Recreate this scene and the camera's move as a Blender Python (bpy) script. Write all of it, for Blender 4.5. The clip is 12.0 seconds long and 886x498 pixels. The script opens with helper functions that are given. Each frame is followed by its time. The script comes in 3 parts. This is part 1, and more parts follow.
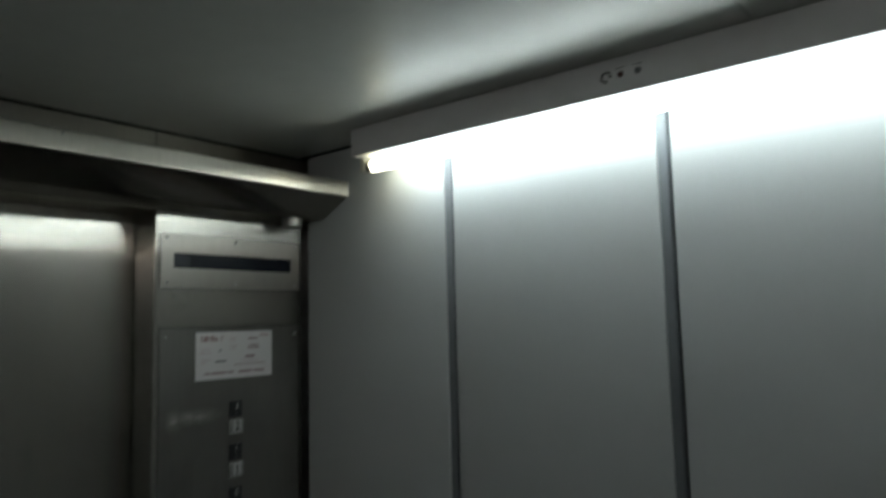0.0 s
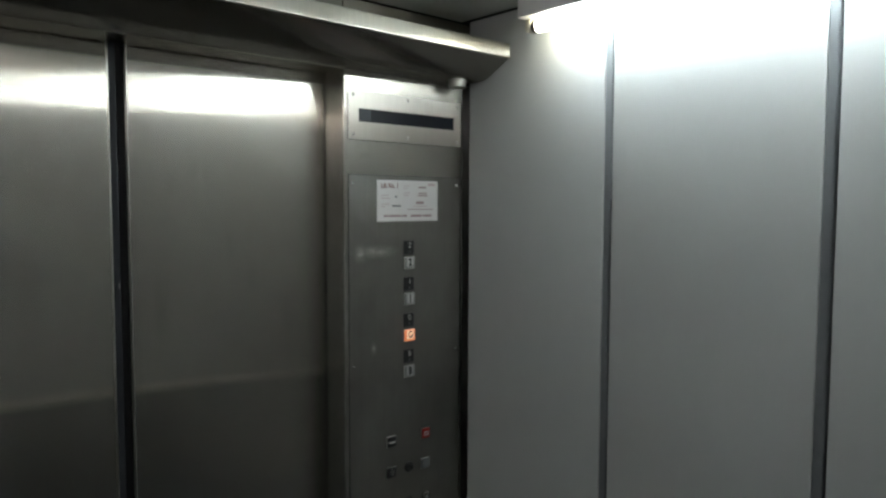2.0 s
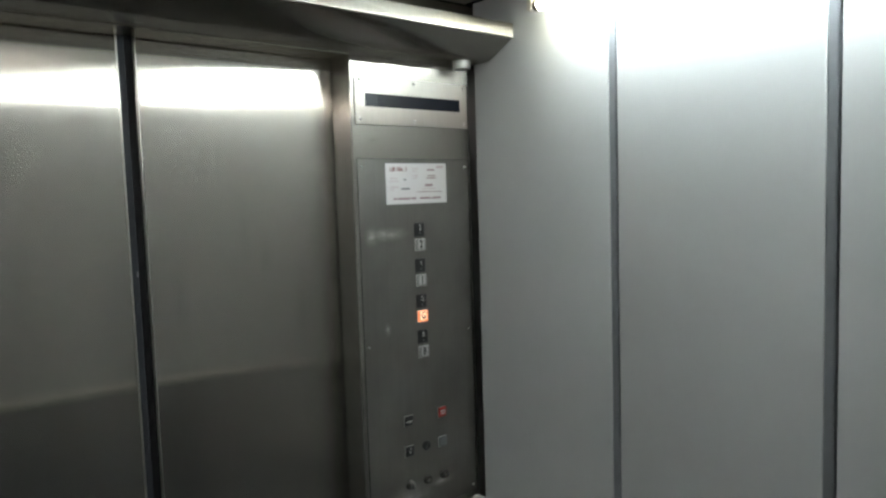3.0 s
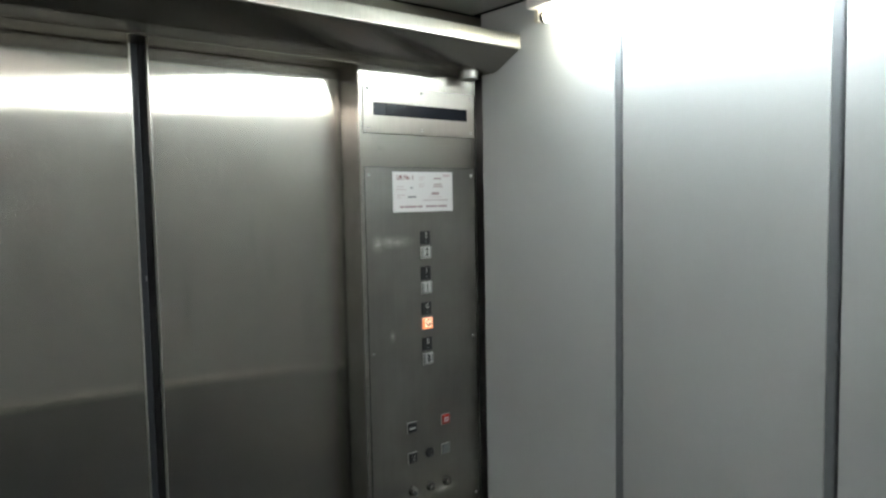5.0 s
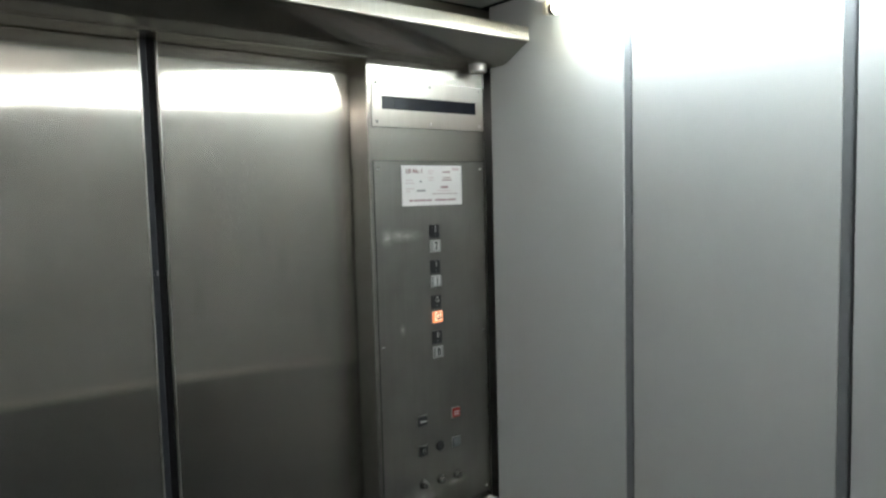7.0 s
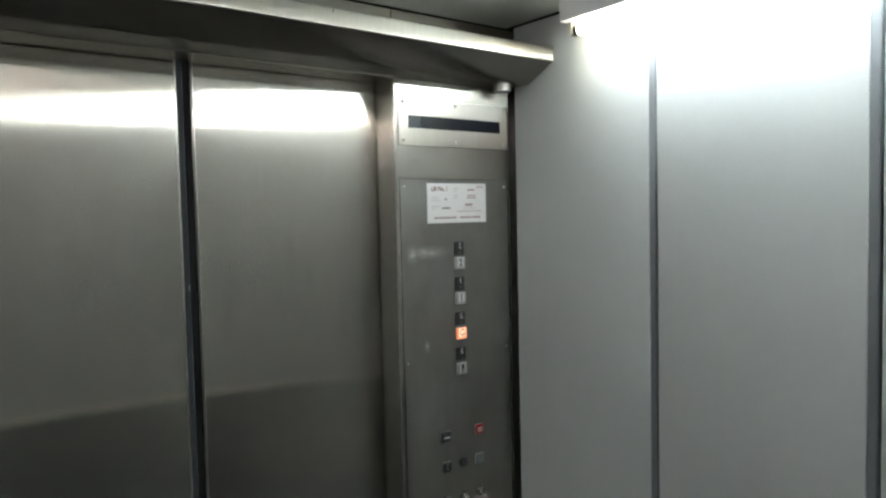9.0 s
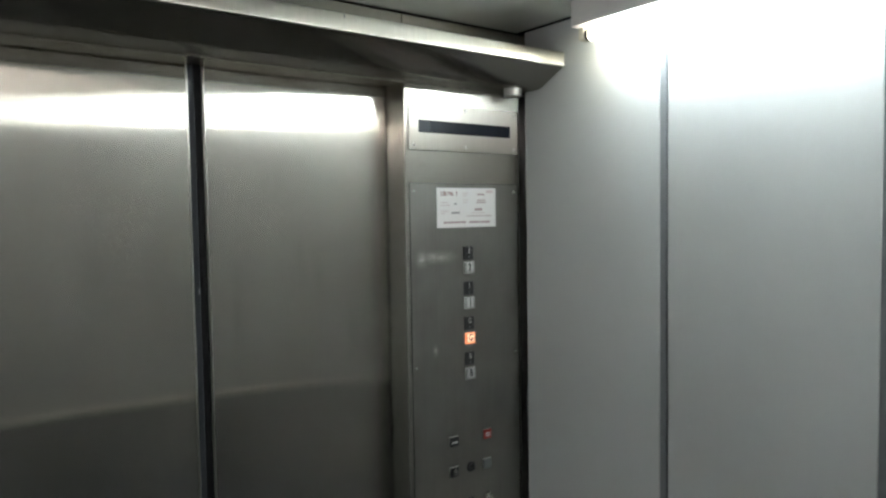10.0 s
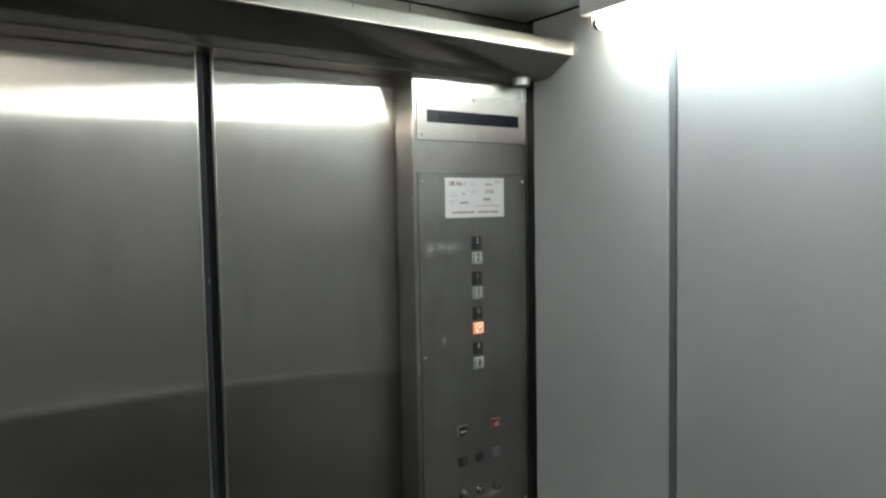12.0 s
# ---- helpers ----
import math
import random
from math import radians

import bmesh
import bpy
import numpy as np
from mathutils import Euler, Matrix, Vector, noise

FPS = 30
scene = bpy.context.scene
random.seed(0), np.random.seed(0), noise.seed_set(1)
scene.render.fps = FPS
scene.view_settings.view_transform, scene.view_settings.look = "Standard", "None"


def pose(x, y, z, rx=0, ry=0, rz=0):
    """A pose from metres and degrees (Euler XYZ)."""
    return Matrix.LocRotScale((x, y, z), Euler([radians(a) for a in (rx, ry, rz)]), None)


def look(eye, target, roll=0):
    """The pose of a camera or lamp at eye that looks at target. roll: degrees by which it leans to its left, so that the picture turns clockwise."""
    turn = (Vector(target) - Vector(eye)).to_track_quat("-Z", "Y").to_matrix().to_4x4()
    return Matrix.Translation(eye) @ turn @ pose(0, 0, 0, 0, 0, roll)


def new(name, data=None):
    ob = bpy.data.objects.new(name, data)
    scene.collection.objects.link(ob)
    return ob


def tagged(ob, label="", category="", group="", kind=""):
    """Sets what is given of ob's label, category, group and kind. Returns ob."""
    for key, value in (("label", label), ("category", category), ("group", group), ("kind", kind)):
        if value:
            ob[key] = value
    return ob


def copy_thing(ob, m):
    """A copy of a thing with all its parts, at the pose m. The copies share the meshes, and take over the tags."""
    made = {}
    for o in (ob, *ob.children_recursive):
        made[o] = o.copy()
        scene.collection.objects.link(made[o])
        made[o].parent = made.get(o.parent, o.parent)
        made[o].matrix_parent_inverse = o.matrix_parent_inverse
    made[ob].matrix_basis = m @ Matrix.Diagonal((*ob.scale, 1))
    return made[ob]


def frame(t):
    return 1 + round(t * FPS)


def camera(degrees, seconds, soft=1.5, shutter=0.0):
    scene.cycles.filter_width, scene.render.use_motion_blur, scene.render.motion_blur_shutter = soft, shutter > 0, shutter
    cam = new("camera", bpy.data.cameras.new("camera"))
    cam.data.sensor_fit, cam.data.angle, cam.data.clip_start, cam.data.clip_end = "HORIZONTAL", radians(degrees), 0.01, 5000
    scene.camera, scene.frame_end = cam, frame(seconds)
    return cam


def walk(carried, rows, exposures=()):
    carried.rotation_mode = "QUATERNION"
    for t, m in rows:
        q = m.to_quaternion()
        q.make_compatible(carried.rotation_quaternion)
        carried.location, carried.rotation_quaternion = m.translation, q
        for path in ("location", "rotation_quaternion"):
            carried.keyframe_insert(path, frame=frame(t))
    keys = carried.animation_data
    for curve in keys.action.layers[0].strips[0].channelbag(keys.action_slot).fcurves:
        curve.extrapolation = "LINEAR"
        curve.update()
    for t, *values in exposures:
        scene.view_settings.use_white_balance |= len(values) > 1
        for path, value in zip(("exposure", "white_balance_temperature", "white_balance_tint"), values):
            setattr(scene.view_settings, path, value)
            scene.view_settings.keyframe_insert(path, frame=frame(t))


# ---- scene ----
cam = camera(64.7, 12.0, 2.45, 0.5)
PATH = [
    (0, (-1.062, -1.297, 1.784), (0.483, -0.044, 1.985), -1.4),
    (0.2, (-1.0797, -1.2904, 1.7811), (0.4412, 0.0026, 1.904), -0.82),
    (0.4, (-1.0941, -1.2841, 1.7682), (0.426, 0.0127, 1.8554), -1.36),
    (0.5, (-1.103, -1.286, 1.757), (0.408, 0.021, 1.847), -1.9),
    (0.7, (-1.131, -1.2951, 1.7573), (0.3605, 0.0356, 1.8256), -1.01),
    (0.8, (-1.1438, -1.2962, 1.7547), (0.3452, 0.0382, 1.8042), -0.73),
    (1, (-1.161, -1.298, 1.745), (0.307, 0.06, 1.735), -1.3),
    (1.2, (-1.1854, -1.3093, 1.7359), (0.2564, 0.075, 1.6681), -0.84),
    (1.3, (-1.1952, -1.3129, 1.7297), (0.2218, 0.0959, 1.6446), -0.9),
    (1.5, (-1.214, -1.317, 1.717), (0.152, 0.14, 1.618), -0.1),
    (1.7, (-1.2268, -1.3304, 1.7156), (0.1054, 0.1573, 1.6061), 0.38),
    (1.8, (-1.2288, -1.3311, 1.7157), (0.094, 0.1644, 1.5982), 0.58),
    (2, (-1.239, -1.33, 1.716), (0.084, 0.164, 1.585), 0.2),
    (2.5, (-1.239, -1.343, 1.705), (0.06, 0.17, 1.558), -0.6),
    (3, (-1.245, -1.354, 1.697), (0.044, 0.167, 1.536), -1.8),
    (3.2, (-1.2429, -1.3591, 1.697), (0.0373, 0.1686, 1.5314), -1.51),
    (5, (-1.25, -1.367, 1.701), (0.024, 0.168, 1.56), -1.1),
    (5.5, (-1.252, -1.367, 1.698), (0.02, 0.17, 1.563), -1.3),
    (6, (-1.248, -1.366, 1.696), (0.017, 0.177, 1.562), -1.3),
    (6.5, (-1.25, -1.368, 1.693), (0.01, 0.178, 1.554), -1.5),
    (7, (-1.248, -1.369, 1.696), (0.002, 0.185, 1.543), -1.5),
    (9, (-1.275, -1.37, 1.698), (-0.059, 0.214, 1.594), -1.3),
    (9.5, (-1.274, -1.372, 1.7), (-0.07, 0.222, 1.606), -1.1),
    (10, (-1.274, -1.369, 1.708), (-0.079, 0.231, 1.606), -0.9),
    (10.5, (-1.284, -1.363, 1.697), (-0.088, 0.238, 1.601), -0.9),
    (11, (-1.28, -1.365, 1.702), (-0.096, 0.244, 1.6), -0.7),
    (11.5, (-1.284, -1.362, 1.704), (-0.1, 0.247, 1.59), -0.9),
    (12, (-1.278, -1.369, 1.701), (-0.1, 0.243, 1.579), -1.0),
]
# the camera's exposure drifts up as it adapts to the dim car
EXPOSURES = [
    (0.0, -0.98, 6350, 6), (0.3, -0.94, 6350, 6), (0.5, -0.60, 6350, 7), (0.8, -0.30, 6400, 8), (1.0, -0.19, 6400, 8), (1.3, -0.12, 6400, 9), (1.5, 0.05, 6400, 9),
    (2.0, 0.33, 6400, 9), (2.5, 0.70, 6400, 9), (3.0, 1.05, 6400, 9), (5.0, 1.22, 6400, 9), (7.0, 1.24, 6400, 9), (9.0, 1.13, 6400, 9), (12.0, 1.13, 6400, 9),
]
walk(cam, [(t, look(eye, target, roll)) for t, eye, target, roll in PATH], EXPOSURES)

# a closed lift car: no daylight, the only lights are the two tubes and the lit button
world = bpy.data.worlds.new("world")
scene.world = world
world.use_nodes = True
world.node_tree.nodes["Background"].inputs[0].default_value = (0.0, 0.0, 0.0, 1)
world.node_tree.nodes["Background"].inputs[1].default_value = 0.0
TUBE_STRENGTH = 24.0
TUBE_COLOUR = (0.915, 1.0, 0.975, 1)
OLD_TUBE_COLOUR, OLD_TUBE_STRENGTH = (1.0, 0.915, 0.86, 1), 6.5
BUTTON_STRENGTH = 0.52

# plan, in metres: the right-hand wall's face is x = 0, the control panel's face is y = 0
LEFT, BACK = -1.624, -1.752
CEIL = 2.174
SOFFIT = 2.017
RAIL_Z = 0.893
DOOR_Y = 0.082
JAMB = -0.358
MIDDLE = -0.812


# ---------------------------------------------------------------- materials
def material(name, colour, rough=0.5, metal=0.0, spec=0.5):
    m = bpy.data.materials.new(name)
    m.use_nodes = True
    b = m.node_tree.nodes["Principled BSDF"]
    b.inputs["Base Color"].default_value = (*colour, 1)
    b.inputs["Roughness"].default_value = rough
    b.inputs["Metallic"].default_value = metal
    b.inputs["Specular IOR Level"].default_value = spec
    return m, m.node_tree, b


def mapped(nt, scale):
    co = nt.nodes.new("ShaderNodeNewGeometry")
    mp = nt.nodes.new("ShaderNodeMapping")
    mp.inputs["Scale"].default_value = scale
    nt.links.new(co.outputs["Position"], mp.inputs["Vector"])
    return mp.outputs["Vector"]


def noise_of(nt, vec, scale, detail=3.0, rough=0.5):
    n = nt.nodes.new("ShaderNodeTexNoise")
    n.inputs["Scale"].default_value = scale
    n.inputs["Detail"].default_value = detail
    n.inputs["Roughness"].default_value = rough
    nt.links.new(vec, n.inputs["Vector"])
    return n.outputs["Fac"]


def spread(nt, fac, lo, hi, a=0.3, b=0.7):
    r = nt.nodes.new("ShaderNodeMapRange")
    r.inputs["From Min"].default_value, r.inputs["From Max"].default_value = a, b
    r.inputs["To Min"].default_value, r.inputs["To Max"].default_value = lo, hi
    nt.links.new(fac, r.inputs["Value"])
    return r.outputs["Result"]


def maths(nt, op, a, b):
    n = nt.nodes.new("ShaderNodeMath")
    n.operation = op
    for i, v in enumerate((a, b)):
        if isinstance(v, (int, float)):
            n.inputs[i].default_value = v
        else:
            nt.links.new(v, n.inputs[i])
    return n.outputs[0]


def tone(nt, fac, c0, c1):
    r = nt.nodes.new("ShaderNodeMix")
    r.data_type = "RGBA"
    nt.links.new(fac, r.inputs["Factor"])
    r.inputs[6].default_value, r.inputs[7].default_value = (*c0, 1), (*c1, 1)
    return r.outputs[2]


def bump(nt, b, heights):
    """heights: (socket, strength, distance), chained from coarse to fine."""
    last = None
    for h, strength, dist in heights:
        n = nt.nodes.new("ShaderNodeBump")
        n.inputs["Strength"].default_value, n.inputs["Distance"].default_value = strength, dist
        nt.links.new(h, n.inputs["Height"])
        if last is not None:
            nt.links.new(last, n.inputs["Normal"])
        last = n.outputs["Normal"]
    nt.links.new(last, b.inputs["Normal"])


def spots(nt, places):
    """Finger marks and painted-in reflections: soft ellipses on a steel face, broken up by noise. places: (centre,
    half sizes).
    """
    total = None
    for (cx, cy, cz), (sx, sy, sz) in places:
        co = nt.nodes.new("ShaderNodeNewGeometry")
        mp = nt.nodes.new("ShaderNodeMapping")
        mp.vector_type = "POINT"
        mp.inputs["Scale"].default_value = (1 / sx, 1 / sy, 1 / sz)
        mp.inputs["Location"].default_value = (-cx / sx, -cy / sy, -cz / sz)
        nt.links.new(co.outputs["Position"], mp.inputs["Vector"])
        g = nt.nodes.new("ShaderNodeTexGradient")
        g.gradient_type = "QUADRATIC_SPHERE"
        nt.links.new(mp.outputs["Vector"], g.inputs["Vector"])
        total = g.outputs["Fac"] if total is None else maths(nt, "MAXIMUM", total, g.outputs["Fac"])
    fine = spread(nt, noise_of(nt, mapped(nt, (50, 50, 70)), 1.0, 3.0, 0.5), 0.45, 1.0, 0.35, 0.65)
    return maths(nt, "MULTIPLY", total, fine)


def steel(name, colour=(0.50, 0.50, 0.485), fine=0.03, wide=0.7, haze=0.3, haze_rough=0.42, wavy=0.0, smears_glows=(), dulling=0.6):
    """Brushed stainless steel, the grain upright (front to back on soffits): reflections stay crisp along the
    grain and spread far across it. fine, wide: the spread along and across; haze: the share of duller wear."""
    m, nt, b = material(name, colour, haze_rough, 1.0)
    out = nt.nodes["Material Output"]
    grain = noise_of(nt, mapped(nt, (900, 60, 6)), 1.0, 2.0, 0.6)
    streak = noise_of(nt, mapped(nt, (170, 40, 1.3)), 1.0, 4.0, 0.6)
    cloud = noise_of(nt, mapped(nt, (5, 5, 3.5)), 1.0, 4.0, 0.55)
    mix = maths(nt, "ADD", maths(nt, "MULTIPLY", streak, 0.5), maths(nt, "MULTIPLY", cloud, 0.5))
    col = tone(nt, spread(nt, mix, 0.0, 1.0), [c * 0.91 for c in colour], [min(1, c * 1.06) for c in colour])
    nt.links.new(col, b.inputs["Base Color"])
    nt.links.new(spread(nt, cloud, haze_rough - 0.04, haze_rough + 0.05), b.inputs["Roughness"])
    # r * (1 - a) = fine and r / (1 - a) = wide, for the squared roughness r
    a = 1 - math.sqrt(fine / wide)
    r0 = math.sqrt(math.sqrt(fine * wide))
    g = nt.nodes.new("ShaderNodeBsdfAnisotropic")
    nt.links.new(col, g.inputs["Color"])
    g.inputs["Anisotropy"].default_value = a
    nt.links.new(maths(nt, "ADD", spread(nt, streak, -0.003, 0.003), spread(nt, cloud, r0 - 0.007, r0 + 0.008)), g.inputs["Roughness"])
    tan = nt.nodes.new("ShaderNodeCombineXYZ")
    tan.inputs[0].default_value, tan.inputs[1].default_value, tan.inputs[2].default_value = 0.0, 0.05, 1.0
    nt.links.new(tan.outputs[0], g.inputs["Tangent"])
    share = spread(nt, cloud, haze - 0.05, haze + 0.06)
    if smears_glows:
        s = spots(nt, smears_glows)
        # dried finger grease, and on the panel a painted rail reflection: a thin dull film over the metal
        share = maths(nt, "MINIMUM", maths(nt, "ADD", share, maths(nt, "MULTIPLY", s, dulling)), 1.0)
        nt.links.new(maths(nt, "MAXIMUM", maths(nt, "SUBTRACT", 1.0, maths(nt, "MULTIPLY", s, min(0.9, dulling * 1.5))), 0.0), b.inputs["Metallic"])
    share = maths(nt, "MAXIMUM", share, 0.02)
    mixer = nt.nodes.new("ShaderNodeMixShader")
    nt.links.new(share, mixer.inputs[0])
    nt.links.new(g.outputs[0], mixer.inputs[1])
    nt.links.new(b.outputs[0], mixer.inputs[2])
    nt.links.new(mixer.outputs[0], out.inputs["Surface"])
    hs = []
    if wavy:
        hs.append((noise_of(nt, mapped(nt, (2.2, 2.2, 2.6)), 1.0, 1.0, 0.4), wavy, 0.02))
    hs.append((grain, 0.04, 0.0003))
    bump(nt, b, hs)
    for link in list(b.inputs["Normal"].links):
        nt.links.new(link.from_socket, g.inputs["Normal"])
    return m


def plain(name, colour, rough=0.5, metal=0.0, spec=0.5, vary=0.06, scale=40.0, relief=0.05):
    m, nt, b = material(name, colour, rough, metal, spec)
    f = noise_of(nt, mapped(nt, (1, 1, 1)), scale, 4.0, 0.6)
    g = noise_of(nt, mapped(nt, (1, 1, 1)), scale * 0.08, 3.0, 0.5)
    mix = maths(nt, "ADD", maths(nt, "MULTIPLY", f, 0.5), maths(nt, "MULTIPLY", g, 0.5))
    nt.links.new(tone(nt, spread(nt, mix, 0, 1), [c * (1 - vary) for c in colour], [min(1, c * (1 + vary)) for c in colour]), b.inputs["Base Color"])
    nt.links.new(spread(nt, g, rough - 0.05, rough + 0.05), b.inputs["Roughness"])
    if relief:
        bump(nt, b, [(f, relief, 0.0005)])
    return m


def glowing(name, colour, strength):
    m, nt, b = material(name, colour[:3], 0.4)
    b.inputs["Emission Color"].default_value = colour
    b.inputs["Emission Strength"].default_value = strength
    return m


def wall_skin(name, colour):
    """Satin grey plastic-coated steel sheet: faint stipple, cloudy wear."""
    m, nt, b = material(name, colour, 0.46, 0.0, 0.85)
    fine = noise_of(nt, mapped(nt, (1, 1, 1)), 420.0, 2.0, 0.6)
    weave = noise_of(nt, mapped(nt, (150, 150, 40)), 1.0, 3.0, 0.6)
    cloud = noise_of(nt, mapped(nt, (1, 1, 1)), 3.2, 5.0, 0.55)
    mix = maths(nt, "ADD", maths(nt, "MULTIPLY", weave, 0.15), maths(nt, "MULTIPLY", cloud, 0.85))
    nt.links.new(tone(nt, spread(nt, mix, 0, 1), [c * 0.955 for c in colour], [min(1, c * 1.035) for c in colour]), b.inputs["Base Color"])
    nt.links.new(spread(nt, cloud, 0.42, 0.51), b.inputs["Roughness"])
    bump(nt, b, [(cloud, 0.03, 0.01), (fine, 0.05, 0.0004)])
    return m


# three finger marks; the last two paint in the handrail's reflection by the studs
PANEL_SMEARS_GLOWS = [((-0.270, 0, 1.601), (0.085, 0.2, 0.022)), ((-0.315, 0, 1.599), (0.026, 0.2, 0.030)),
                ((-0.278, 0, 1.372), (0.013, 0.2, 0.022)), ((-0.23, 0, 0.94), (0.10, 0.2, 0.05)), ((-0.128, 0, 0.955), (0.060, 0.2, 0.016))]
DOOR_SMEARS = [((-0.711, 0.08, 1.765), (0.014, 0.3, 0.045)), ((-0.668, 0.08, 1.785), (0.012, 0.3, 0.040)), ((-0.641, 0.08, 1.772), (0.013, 0.3, 0.055)),
               ((-0.595, 0.08, 1.630), (0.020, 0.3, 0.080)), ((-0.545, 0.08, 1.565), (0.018, 0.3, 0.070)), ((-0.74, 0.08, 1.50), (0.030, 0.3, 0.16)),
               ((-1.02, 0.08, 1.60), (0.05, 0.3, 0.14)), ((-0.46, 0.08, 1.42), (0.04, 0.3, 0.20))]
DOOR_STEEL = steel("door_steel", (0.541, 0.513, 0.465), 0.0015, 0.27, 0.10, 0.44, 0.022, DOOR_SMEARS, 0.16)
COLUMN_SMEARS = [((-0.317, 0, 1.845), (0.015, 0.2, 0.016)), ((-0.288, 0, 1.847), (0.016, 0.2, 0.015)), ((-0.265, 0, 1.845), (0.013, 0.2, 0.014)),
                 ((-0.300, 0, 1.824), (0.030, 0.2, 0.012))]
COLUMN_STEEL = steel("column_steel", (0.520, 0.495, 0.450), 0.003, 0.34, 0.09, 0.40, 0.006, COLUMN_SMEARS, 0.20)
PANEL_STEEL = steel("panel_steel", (0.462, 0.449, 0.420), 0.005, 0.50, 0.325, 0.40, 0.006, PANEL_SMEARS_GLOWS)
PLATE_STEEL = steel("plate_steel", (0.560, 0.535, 0.490), 0.012, 0.55, 0.22, 0.42)
CANOPY_STEEL = steel("canopy_steel", (0.415, 0.397, 0.368), 0.010, 0.26, 0.11, 0.42)
SOFFIT_STEEL = steel("soffit_steel", (0.46, 0.43, 0.385), 0.006, 0.10, 0.10, 0.42)
BEAD_STEEL = steel("bead_steel", (0.62, 0.60, 0.56), 0.03, 0.45, 0.40, 0.32)
FASCIA_STEEL = steel("fascia_steel", (0.70, 0.665, 0.590), 0.030, 0.55, 0.24, 0.40)
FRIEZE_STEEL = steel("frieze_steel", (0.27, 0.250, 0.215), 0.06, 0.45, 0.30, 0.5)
CORNER_STEEL = steel("corner_steel", (0.52, 0.51, 0.50), 0.02, 0.5, 0.50, 0.45)
CHROME = plain("chrome", (0.75, 0.75, 0.74), 0.14, 1.0, 0.5, 0.05, 200)
SATIN = plain("satin_metal", (0.56, 0.555, 0.535), 0.5, 1.0, 0.5, 0.05, 200)
STUD_METAL = plain("stud_metal", (0.29, 0.285, 0.27), 0.24, 1.0, 0.5, 0.05, 200)
SCREW_STEEL = plain("screw_steel", (0.80, 0.79, 0.77), 0.26, 1.0, 0.5, 0.06, 300)
CAP_DARK = plain("cap_dark", (0.20, 0.195, 0.18), 0.35, 1.0, 0.5, 0.06, 300)
WALL_SKIN = wall_skin("wall_skin", (0.572, 0.592, 0.605))
REAR_SKIN = wall_skin("rear_skin", (0.36, 0.36, 0.355))
DADO_SKIN = wall_skin("dado_skin", (0.032, 0.032, 0.035))
CEILING_PAINT = plain("ceiling_paint", (0.56, 0.565, 0.53), 0.34, 0.0, 0.5, 0.05, 25, 0.05)
SHAFT_DARK = plain("shaft_dark", (0.03, 0.03, 0.032), 0.8, 0.0, 0.2)
RUBBER_GREY = plain("rubber_grey", (0.035, 0.037, 0.045), 0.55, 0.0, 0.4)
STRIP_GREY = plain("strip_grey", (0.20, 0.214, 0.234), 0.4, 0.0, 0.4)
RUBBER_BLACK = plain("rubber_black", (0.014, 0.014, 0.016), 0.6, 0.0, 0.4)
FLOOR_VINYL = plain("floor_vinyl", (0.035, 0.035, 0.037), 0.5, 0.0, 0.4, 0.25, 60, 0.2)
BATTEN_PAINT = plain("batten_paint", (0.86, 0.85, 0.86), 0.45, 0.0, 0.4, 0.02, 30, 0.03)
RAIL_PAINT = plain("rail_paint", (0.60, 0.575, 0.52), 0.3, 0.0, 0.5, 0.04, 30)
HOLDER_PLASTIC = plain("holder_plastic", (0.72, 0.70, 0.62), 0.4, 0.0, 0.5, 0.04)
INK = plain("ink", (0.03, 0.03, 0.035), 0.6, 0.0, 0.3)
INK_GREY = plain("ink_grey", (0.22, 0.22, 0.23), 0.6, 0.0, 0.3)
LENS_RED = plain("lens_red", (0.09, 0.035, 0.035), 0.35, 0.0, 0.5)
INK_RED = plain("ink_red", (0.20, 0.06, 0.07), 0.6, 0.0, 0.3)
INK_WORN = plain("ink_worn", (0.36, 0.26, 0.28), 0.6, 0.0, 0.3)
INK_PINK = plain("ink_pink", (0.56, 0.47, 0.49), 0.6, 0.0, 0.3)
CARD = plain("card", (0.70, 0.68, 0.685), 0.42, 0.0, 0.5, 0.02, 30)
SMOKED = plain("smoked_acrylic", (0.014, 0.017, 0.026), 0.12, 0.0, 0.5, 0.2, 20, 0)
# same acrylic in a paler colour that holds a reflection
SMOKED_GLINT = plain("smoked_acrylic_glint", (0.030, 0.034, 0.044), 0.16, 0.0, 0.5, 0.2, 20, 0)
BLACK_PLASTIC = plain("black_plastic", (0.016, 0.016, 0.018), 0.32, 0.0, 0.5, 0.1, 80)
WHITE_PAINT = plain("white_paint", (0.75, 0.75, 0.73), 0.5)
CAP_PLASTIC = plain("cap_plastic", (0.52, 0.52, 0.505), 0.28, 0.0, 0.5, 0.05, 90)
CAP_GREY = plain("cap_grey", (0.13, 0.14, 0.145), 0.3, 0.0, 0.5, 0.05, 90)
CAP_RED = plain("cap_red", (0.30, 0.032, 0.024), 0.3, 0.0, 0.5, 0.08, 90)
GLOW_ORANGE = glowing("glow_orange", (1.0, 0.30, 0.12, 1), BUTTON_STRENGTH * 0.75)
GLOW_PALE = glowing("glow_pale", (1.0, 0.60, 0.38, 1), BUTTON_STRENGTH * 1.25)
CAP_CLEAR = plain("cap_clear", (0.33, 0.33, 0.325), 0.25, 0.0, 0.5, 0.12, 120)
CAP_LENS = plain("cap_lens", (0.45, 0.45, 0.44), 0.35, 0.0, 0.5, 0.05, 90)
TUBE_GLOW = glowing("tube_glow", TUBE_COLOUR, TUBE_STRENGTH)
